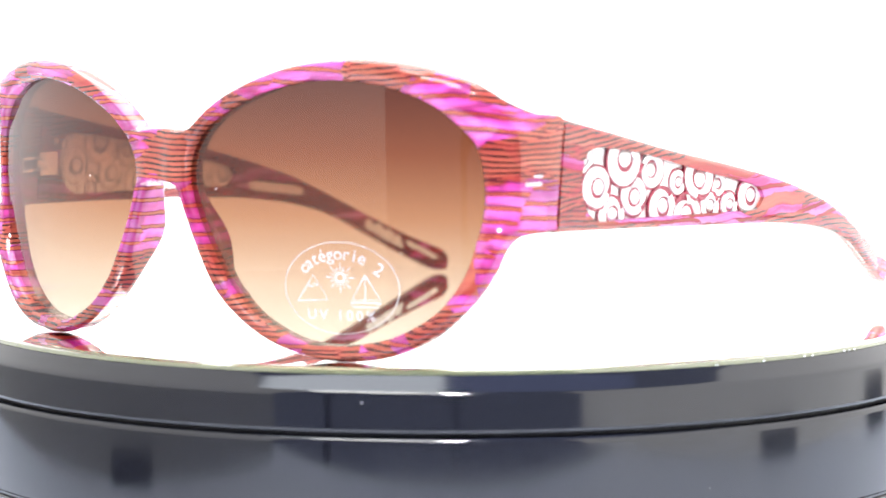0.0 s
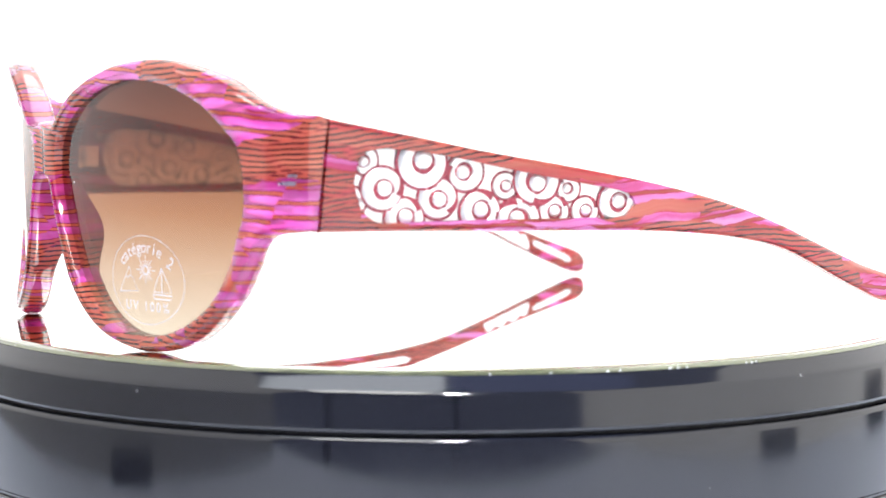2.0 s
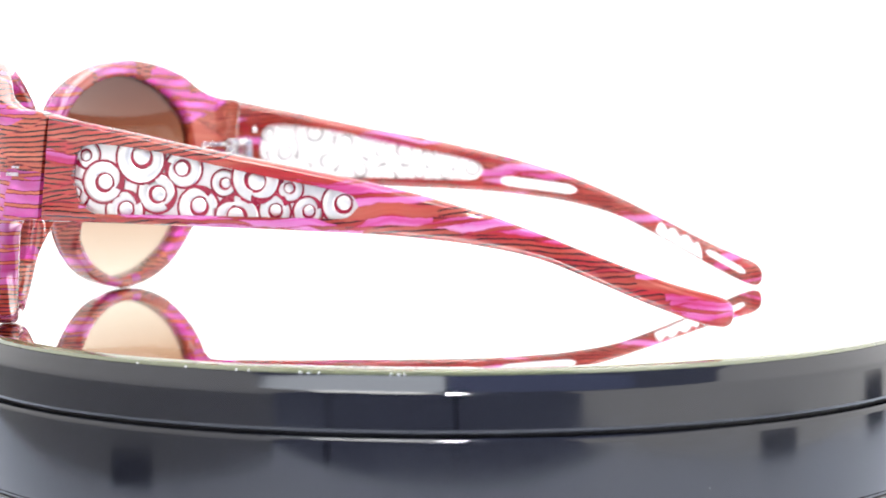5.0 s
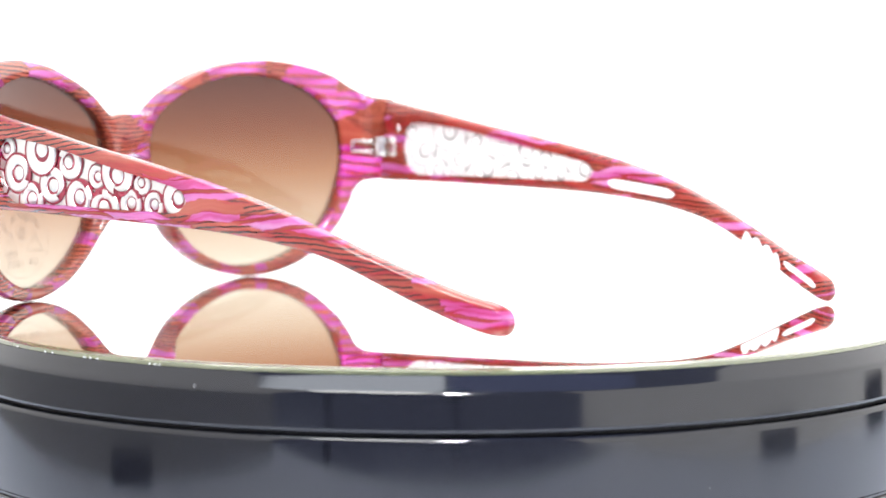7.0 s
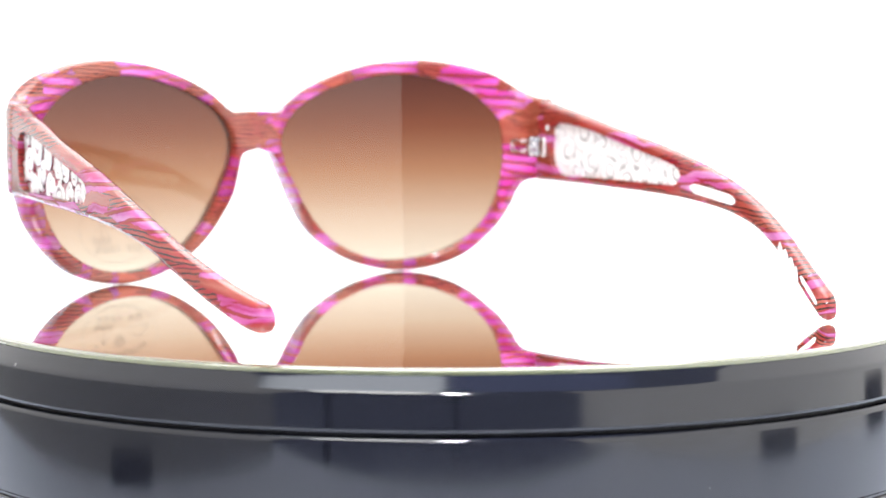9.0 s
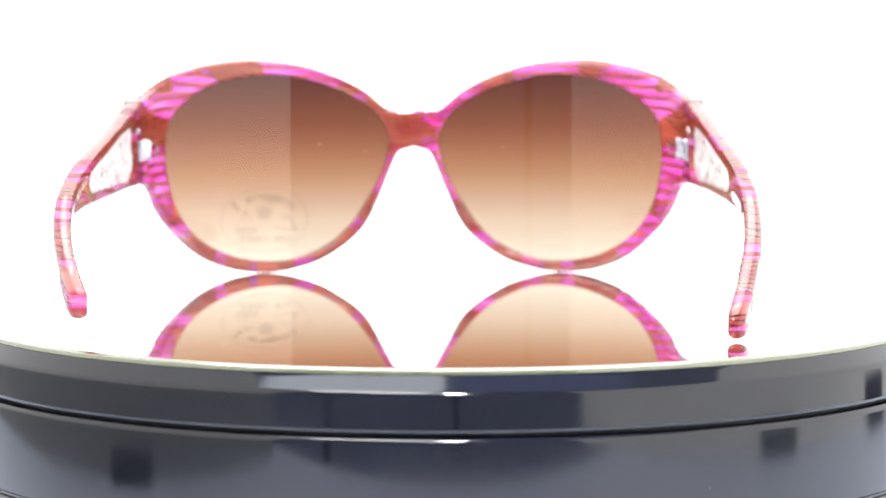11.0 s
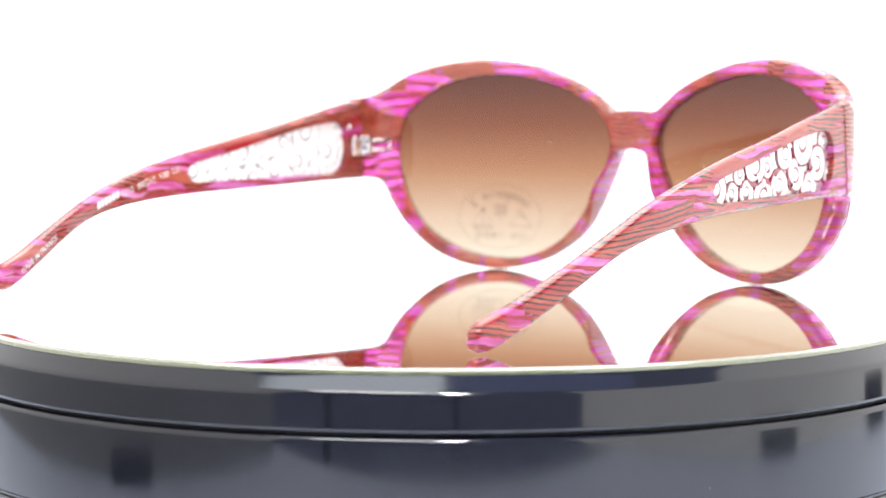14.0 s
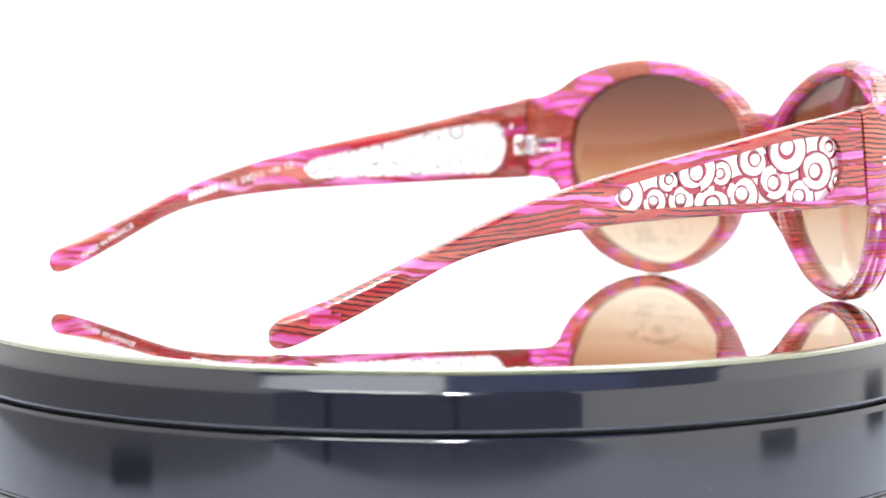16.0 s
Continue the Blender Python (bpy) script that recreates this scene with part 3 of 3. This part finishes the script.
def lens_marking(parent):
    """The round etched mark: words, sun, mountain and sailing boat inside a thin oval."""
    cx, cz = 38.0, 13.4
    place = lambda p: on_front(cx + p.x, cz + p.y, -1.40)
    bm = bmesh.new()
    stroke(bm, [(10.8 * math.cos(2 * math.pi * k / 72), 8.3 * math.sin(2 * math.pi * k / 72)) for k in range(72)], 0.13, place, True)
    part("mark_oval", bm, ETCH, parent, "thin etched white oval")
    bm = bmesh.new()
    for k in range(16):
        a = 2 * math.pi * k / 16
        r1 = 2.7 if k % 2 == 0 else 2.0
        stroke(bm, [(0.75 * math.cos(a), 1.9 + 0.75 * math.sin(a)), (r1 * math.cos(a), 1.9 + r1 * math.sin(a))], 0.15, place)
    stroke(bm, [(0.75 * math.cos(2 * math.pi * k / 20), 1.9 + 0.75 * math.sin(2 * math.pi * k / 20)) for k in range(20)], 0.22, place, True)
    part("mark_sun", bm, ETCH, parent, "etched white sun with rays")
    bm = bmesh.new()
    stroke(bm, [(-8.3, -2.6), (-5.2, 2.2), (-2.4, -2.2), (-8.3, -2.6)], 0.19, place)
    stroke(bm, [(-6.3, 0.5), (-5.6, 0.0), (-5.0, 0.7), (-4.3, 0.3)], 0.19, place)
    part("mark_mountain", bm, ETCH, parent, "etched white mountain")
    bm = bmesh.new()
    stroke(bm, [(4.6, 2.5), (4.6, -2.3)], 0.19, place)
    stroke(bm, [(4.6, 2.5), (2.2, -2.0), (7.4, -2.0), (4.6, 2.5)], 0.19, place)
    stroke(bm, [(2.0, -2.5), (7.4, -2.5), (6.8, -3.3), (2.4, -3.3), (2.0, -2.5)], 0.22, place)
    part("mark_boat", bm, ETCH, parent, "etched white sailing boat")
    bm = bmesh.new()
    word = "catégorie 2"
    for k, ch in enumerate(word):
        if ch == " ":
            continue
        a = radians(146 - 10.6 * k - (6 if ch == "2" else 0))
        verts, faces = text_mesh(ch, 3.3 if ch != "2" else 3.4)
        c = Vector((8.5 * math.cos(a), 6.1 * math.sin(a)))
        turn = Matrix.Rotation((a - math.pi / 2) * 0.62, 2)
        made = [bm.verts.new(place(c + turn @ v.xy)) for v in verts]
        for f in faces:
            bm.faces.new([made[i] for i in f])
    verts, faces = text_mesh("UV 100%", 2.7, 1.35)
    made = [bm.verts.new(place(Vector((0, -5.0)) + v.xy)) for v in verts]
    for f in faces:
        bm.faces.new([made[i] for i in f])
    part("mark_wording", bm, ETCH, parent, "etched white words: catégorie 2, UV 100%")


# ---- temples ----
TOP = [(24.3, 43.9), (40, 40.9), (55.8, 37.6), (72, 34.7), (87.4, 31.7), (99, 29.0), (109, 26.2), (120, 22.25), (131, 17.85), (142, 13.6), (149, 11.4), (155.2, 9.9)]
BOTTOM = [(24.3, 23.5), (40, 23.2), (55.7, 22.8), (72, 22.4), (87.4, 21.9), (99, 21.1), (109, 19.9), (120, 17.5), (131, 13.0), (136.5, 10.5), (142, 8.2), (149.1, 5.5), (155.2, 4.0)]
BOW = [(24.3, 69.3), (40, 70.4), (60, 71.8), (80, 73.0), (95, 73.7), (110, 73.6), (125, 71.9), (138, 69.0), (154.6, 64.4)]
SPLAY = {1: 0.0, -1: 2.7}
LIFT = {1: 0.0, -1: 0.4}
HOLE_TOP = [(29.7, 32.3), (30.6, 36.3), (33.1, 38.0), (38.3, 38.0), (48.8, 36.5), (59.2, 34.3), (69.6, 32.2), (80, 30.3), (85.2, 28.9), (86.4, 27.2)]
HOLE_BOTTOM = [(29.7, 32.3), (31.0, 27.9), (33.8, 25.4), (38, 25.1), (44, 25.1), (52, 25.1), (66, 25.0), (79, 24.9), (84.2, 25.2), (86.4, 27.2)]
DROP = {1: 0.0, -1: 4.1}


def on_temple(y, z, dep, side):
    """A point of a temple: y along it, z up, dep outwards from its middle."""
    k = max(0.0, y - 24.3) / 127
    near = max(0.0, 1 - (y - 24.3) / 8)
    y += near * (0.1 * (z - 34) - 0.05)
    return Vector((side * (curve_value(BOW, y) + dep - SPLAY[side] * min(1.0, 1.5 * k)), y, z - DROP[side] * k ** 3 + LIFT[side] * math.sin(math.pi * min(1.0, k)))) * MM


def temple(thing, side, label):
    stations = sorted(set([24.3, 24.6, 25.2, 26.5, 28, 29.2] + [29.7 + 0.2 * k for k in range(6)] + [31 + 0.7 * k for k in range(10)]
                          + [38 + 1.6 * k for k in range(29)] + [83 + 0.5 * k for k in range(7)] + [86.4, 86.8, 88]
                          + [90 + 1.5 * k for k in range(40)] + [149.5, 150.5, 151.5, 152.3, 153.1, 153.7, 154.2, 154.6, 154.85, 155.0]))
    bm = bmesh.new()
    ups, downs, gaps = [], [], []
    for y in stations:
        top, bot = curve_value(TOP, y), curve_value(BOTTOM, y)
        half = curve_value([(24.3, 2.2), (60, 1.9), (110, 1.8), (153, 1.9)], y)
        if y > 148.5:
            k = max(0.0, 1 - ((y - 148.5) / 6.55) ** 5.0) ** 0.40
            mid = (top + bot) / 2 + 0.6 * (1 - k)
            top, bot, half = mid + (top - mid) * k, mid + (bot - mid) * k, half * (0.25 + 0.75 * k)
        if 29.7 < y < 86.4:
            ht, hb = curve_value(HOLE_TOP, y), curve_value(HOLE_BOTTOM, y)
            gap = ht - hb > 0.02
        else:
            ht = hb = (top + bot) / 2 if not 24 < y < 95 else curve_value([(24.3, 32.4), (29.7, 32.3), (86.4, 27.2), (95, (curve_value(TOP, 95) + curve_value(BOTTOM, 95)) / 2)], y)
            gap = False
        gaps.append(gap)
        r = min(1.2, half * 0.75, (top - bot) * 0.3)
        e = 0.12 if gap else 0.0
        up = [(half, ht + e), (half, (ht + top) / 2), (half, top - r), (half - 0.3 * r, top - 0.3 * r), (half - r, top), (-half + r, top), (-half + 0.3 * r, top - 0.3 * r), (-half, top - r),
              (-half, (ht + top) / 2), (-half, ht + e)]
        dn = [(half, hb - e), (half, (hb + bot) / 2), (half, bot + r), (half - 0.3 * r, bot + 0.3 * r), (half - r, bot), (-half + r, bot), (-half + 0.3 * r, bot + 0.3 * r), (-half, bot + r),
              (-half, (hb + bot) / 2), (-half, hb - e)]
        ups.append([bm.verts.new(on_temple(y, z, d, side)) for d, z in up])
        downs.append([bm.verts.new(on_temple(y, z, d, side)) for d, z in dn])
    for rows in (ups, downs):
        for i in range(len(rows) - 1):
            A, B = rows[i], rows[i + 1]
            for k in range(len(A) - 1):
                bm.faces.new((A[k], A[k + 1], B[k + 1], B[k]))
            if gaps[i] or gaps[i + 1]:
                bm.faces.new((A[-1], A[0], B[0], B[-1]))
        bm.faces.new(rows[0])
        bm.faces.new(rows[-1])
    bmesh.ops.remove_doubles(bm, verts=bm.verts, dist=0.00001)
    return part("temple", bm, ACETATE_TEMPLE, thing, label, 50)


# scrolls of the metal insert: along, up, radius, start angle
SCROLLS = [(35.6, 31.1, 4.0, 330), (43.3, 35.7, 4.8, 30), (51.9, 33.8, 3.6, 150), (46.4, 29.1, 3.8, 300), (39.9, 25.6, 3.8, 20), (54.8, 26.4, 4.0, 40),
           (59.9, 31.1, 2.5, 330), (66.2, 32.1, 4.6, 250), (62.5, 24.5, 4.4, 90), (69.8, 25.9, 3.1, 20), (76.3, 25.9, 2.8, 10), (72.9, 30.2, 2.4, 120),
           (83.0, 27.4, 3.9, 10), (32.3, 36.3, 2.6, 200), (29.6, 28.8, 2.9, 0)]


def insert(parent, side):
    """Openwork metal filling of a temple: a maroon plate with raised silver scrolls on both faces."""
    bm = bmesh.new()
    cols = []
    for k in range(60):
        y = 29.4 + 57.9 * k / 59
        top, bot = curve_value(HOLE_TOP, y) + 0.7, curve_value(HOLE_BOTTOM, y) - 0.7
        cols.append([bm.verts.new(on_temple(y, z, d, side)) for d, z in ((0.35, bot), (0.35, top), (-0.35, top), (-0.35, bot))])
    for A, B in zip(cols, cols[1:]):
        for k in range(4):
            bm.faces.new((A[k], A[(k + 1) % 4], B[(k + 1) % 4], B[k]))
    bm.faces.new(cols[0])
    bm.faces.new(cols[-1])
    part("insert_plate", bm, SILVER, parent, "silver plate filling the cutout")
    ranked = sorted(SCROLLS, key=lambda q: q[2])
    # the inner face is covered by a satin sheet, glare put into its pale colour, with the scrolls pressed into it
    bm = bmesh.new()
    cols = []
    for k in range(60):
        y = 29.6 + 57.5 * k / 59
        top, bot = curve_value(HOLE_TOP, y) + 0.6, curve_value(HOLE_BOTTOM, y) - 0.6
        cols.append([bm.verts.new(on_temple(y, z, d, side)) for d, z in ((-0.37, bot), (-0.37, top), (-0.62, top), (-0.62, bot))])
    for A, B in zip(cols, cols[1:]):
        for k in range(4):
            bm.faces.new((A[k], A[(k + 1) % 4], B[(k + 1) % 4], B[k]))
    bm.faces.new(cols[0])
    bm.faces.new(cols[-1])
    part("insert_backing", bm, GLARE_SILVER, parent, "satin silver inner sheet, glare put into its pale colour")
    for rank, (cy, cz, rad, a0) in enumerate(ranked):
        low = 0.40 + 0.035 * rank
        way = Vector((math.cos(radians(a0)), math.sin(radians(a0))))

        def at(p, h):
            y = cy + p.x
            z = min(max(cz + p.y, curve_value(BOTTOM, y) + 0.9), curve_value(TOP, y) - 0.9)
            # what a larger scroll covers lies under it
            if h > low and any((Vector((y, z)) - Vector((qy, qz))).length < qr + 0.1 for qy, qz, qr, qa in ranked[rank + 1:]):
                h = 0.25
            return on_temple(y, z, h, side)
        ground = bmesh.new()
        rim = [Vector((math.cos(2 * math.pi * k / 32), math.sin(2 * math.pi * k / 32))) * (rad + 0.32) for k in range(32)]
        up, down = [ground.verts.new(at(p, low)) for p in rim], [ground.verts.new(at(p, 0.2)) for p in rim]
        ground.faces.new(up)
        for k in range(32):
            ground.faces.new((up[k], up[(k + 1) % 32], down[(k + 1) % 32], down[k]))
        part("scroll_ground", ground, MAROON, parent, "", 35)
        for face, name, material in ((1, "scroll", SILVER), (-1, "pressed_scroll", GLARE_SILVER)):
            base = low if face == 1 else 0.66
            # grey disc under each pressed scroll paints the shade in its grooves
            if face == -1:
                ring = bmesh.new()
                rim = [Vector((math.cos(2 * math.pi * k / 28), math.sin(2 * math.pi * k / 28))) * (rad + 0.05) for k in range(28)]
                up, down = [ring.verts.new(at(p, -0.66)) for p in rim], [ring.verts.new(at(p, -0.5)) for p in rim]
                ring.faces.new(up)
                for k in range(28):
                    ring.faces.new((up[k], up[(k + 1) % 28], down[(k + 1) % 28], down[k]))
                part("pressed_shade", ring, SHADED_SILVER, parent, "", 35)
            rise = 0.30 if face == 1 else 0.24
            bm = bmesh.new()
            # a band that leaves the eye, widens to the full round and closes on itself
            steps = 48
            rows = []
            eye = way * 0.10 * rad
            for k in range(steps + 1):
                u = k / steps
                a = radians(a0) + 2 * math.pi * 1.02 * u
                d = Vector((math.cos(a), math.sin(a)))
                wide = min(1.0, 0.16 + u / 0.20)
                pi = eye * (1 - 0.4 * u) + d * (0.50 - 0.03 * u) * rad
                po = pi.lerp(d * 0.965 * rad, wide)
                lift = base + rise * (0.75 + 0.25 * wide)
                rows.append([bm.verts.new(at(q, face * h)) for q, h in ((po, base + 0.01), (po.lerp(pi, 0.13), lift - 0.05), (po.lerp(pi, 0.5), lift + 0.03), (po.lerp(pi, 0.88), lift - 0.05), (pi, base + 0.01))])
            for A, B in zip(rows, rows[1:]):
                for k in range(4):
                    bm.faces.new((A[k], A[k + 1], B[k + 1], B[k]))
            # a domed bead in the eye, off its middle
            mid = eye + Vector((-way.y, way.x)) * 0.07 * rad
            prev = None
            for j in range(4):
                e = j / 3 * math.pi / 2
                h = base + rise * 1.3 * math.sin(e)
                ring = [bm.verts.new(at(mid + Vector((math.cos(2 * math.pi * k / 14), math.sin(2 * math.pi * k / 14))) * 0.36 * rad * math.cos(e), face * h)) for k in range(14)] if j < 3 else [bm.verts.new(at(mid, face * h))]
                if prev:
                    for k in range(14):
                        bm.faces.new([prev[k], prev[(k + 1) % 14]] + ([ring[(k + 1) % 14], ring[k]] if len(ring) > 1 else [ring[0]]))
                prev = ring
            part(name, bm, material, parent, "", 35)


def rivet(parent, side):
    """A small domed steel rivet over the hinge, on the inner face of a temple."""
    bm = bmesh.new()
    mid = on_temple(28.7, 37.0, -2.15, side)
    bmesh.ops.create_uvsphere(bm, u_segments=16, v_segments=8, radius=0.75 * MM, matrix=Matrix.Translation(mid) @ Matrix.Diagonal((0.6, 1, 1, 1)))
    part("rivet", bm, STEEL, parent, "small polished steel rivet", 40)


def hinge(parent, side):
    place = lambda x, y, z, turn=0: Matrix.Diagonal((side, 1, 1, 1)) @ pose(x * MM, y * MM, z * MM, 0, 0, turn)
    bm = bmesh.new()
    box(bm, (1.8 * MM, 4.6 * MM, 5.2 * MM), place(67.2, 26.2, 32.2), 0.0004)
    box(bm, (2.2 * MM, 2.2 * MM, 1.5 * MM), place(66.0, 23.2, 34.0), 0.0003)
    box(bm, (2.2 * MM, 2.2 * MM, 1.5 * MM), place(66.0, 23.2, 30.4), 0.0003)
    part("hinge_knuckle", bm, STEEL, parent, "polished steel hinge knuckle", 30)
    bm = bmesh.new()
    box(bm, (2.0 * MM, 2.4 * MM, 1.7 * MM), place(66.0, 22.6, 32.2), 0.0003)
    for z in (30.9, 33.5):
        box(bm, (1.0 * MM, 6.2 * MM, 0.8 * MM), place(65.1, 19.2, z, -20), 0.0003)
    box(bm, (1.0 * MM, 0.9 * MM, 3.4 * MM), place(64.2, 16.3, 32.2, -20), 0.0003)
    part("hinge_plate", bm, STEEL, parent, "slotted steel hinge plate", 30)
    bm = bmesh.new()
    bmesh.ops.create_uvsphere(bm, u_segments=14, v_segments=8, radius=0.75 * MM, matrix=place(68.0, 25.8, 38.6))
    part("hinge_rivet", bm, STEEL, parent, "small round steel rivet")


def printed(parent, side, body, y, z, size, slope, name, label):
    """White print on the inner face of a temple; reads from the tip side to the hinge side or the other way."""
    verts, faces = text_mesh(body, size, 1.05)
    bm = bmesh.new()
    c, s = math.cos(radians(slope)), math.sin(radians(slope))
    made = []
    for v in verts:
        along, up = v.x * c - v.y * s, v.x * s + v.y * c
        made.append(bm.verts.new(on_temple(y - side * along, z + up, -curve_value([(24.3, 2.2), (60, 1.9), (110, 1.8), (153, 1.9)], y) - 0.07, side)))
    for f in faces:
        bm.faces.new([made[i] for i in f])
    part(name, bm, PRINT, parent, label)


def printed_bars(parent, side, y0, z0, slope, widths, height):
    """Plain white bars of print in a row, each a part of its own."""
    y = y0
    for w in widths:
        z = z0 + (y - y0) * slope
        bm = bmesh.new()
        pts = [(y, z - height / 2), (y, z + height / 2), (y + w, z + height / 2 + w * slope), (y + w, z - height / 2 + w * slope)]
        bm.faces.new([bm.verts.new(on_temple(a, b, -1.93, side)) for a, b in pts])
        part("printed_bar", bm, PRINT, parent)
        y += w + 0.45


def printed_shape(parent, side, y0, y1, form, name, label):
    """A solid white print on the inner face of a temple; form gives its middle height and half its width along y."""
    bm = bmesh.new()
    rows = []
    for k in range(41):
        u = k / 40
        y = y0 + (y1 - y0) * u
        mid, half = form(y, u)
        rows.append([bm.verts.new(on_temple(y, mid + half * h, -1.97, side)) for h in (-1, 0, 1)])
    for A, B in zip(rows, rows[1:]):
        for k in range(2):
            bm.faces.new((A[k], A[k + 1], B[k + 1], B[k]))
    bmesh.ops.remove_doubles(bm, verts=bm.verts, dist=0.000002)
    part(name, bm, PRINT, parent, label)


def scallops(y, u):
    """Four rounded lobes that rise from the lower edge of the temple."""
    low, high = curve_value(BOTTOM, y) + 0.75, curve_value(TOP, y) - 0.9
    rise = (high - low) * (0.62 + 0.38 * abs(math.sin(math.pi * (3.5 * u + 0.15)))) * min(1.0, 10 * u + 0.1, 10 * (1 - u) + 0.1) ** 0.5
    return low + rise / 2, rise / 2


def sunglasses():
    thing = tagged(new("sunglasses"), "magenta and orange striped sunglasses with brown gradient lenses", "sunglasses")
    pieces = [front_frame(thing)]
    for side in (1, -1):
        ob = lens(thing, side, "brown gradient lens with an etched mark" if side == 1 else "brown gradient lens")
        pieces.append(ob)
        if side == 1:
            lens_marking(ob)
        hinge_pins(pieces[0], side)
        t = temple(thing, side, "coral striped acetate temple with silver scroll insert")
        pieces.append(t)
        insert(t, side)
        hinge(t, side)
        rivet(t, side)
        if side == 1:
            printed(t, side, "8212  59\u25a112  130  CE", 98.7, 25.8, 2.08, 15, "printed_sizes", "white printed numbers")
            printed(t, side, "MADE IN FRANCE", 140.0, 11.6, 1.9, 25, "printed_origin", "white printed words")
            printed_bars(t, side, 109.6, 23.3, -0.30, (0.9,) * 6, 1.7)
        else:
            printed_shape(t, side, 90.4, 109.6, lambda y, u: (24.95 - 0.085 * (y - 90.4), 1.15 * min(1.0, 9 * u, 9 * (1 - u)) ** 0.5), "printed_name", "solid white printed bar")
            printed_shape(t, side, 129.2, 140.4, scallops, "printed_logo", "white printed scalloped shape")
            printed_shape(t, side, 141.4, 151.0, lambda y, u: (11.55 - 0.40 * (y - 141.4), 0.75 * min(1.0, 8 * u, 8 * (1 - u)) ** 0.5), "printed_words", "slim white printed bar")
    for ob in pieces:
        ob.matrix_local = SEAT
    return thing


glasses = sunglasses()


# ---- what moves: the platter turns clockwise seen from above, and the sunglasses ride on it ----
TURN = [(0, 0.0), (1, -12.1), (2, -23.9), (3, -35.8), (4, -48.1), (5.2, -63.7), (6.5, -80.7), (7.5, -93.5), (8.5, -106.5), (9.2, -115.8),
        (10.2, -129.2), (11.3, -143.9), (12.5, -158.3), (13.5, -170.8), (14.5, -183.5), (15.2, -192.3), (16, -202.6)]


def motions():
    walk(glasses, [(t, pose(0, 0, 0.0001, 0, 0, a)) for t, a in TURN])
    walk(platter, [(t, pose(0, 0, 0, 0, 0, a)) for t, a in TURN])


motions()
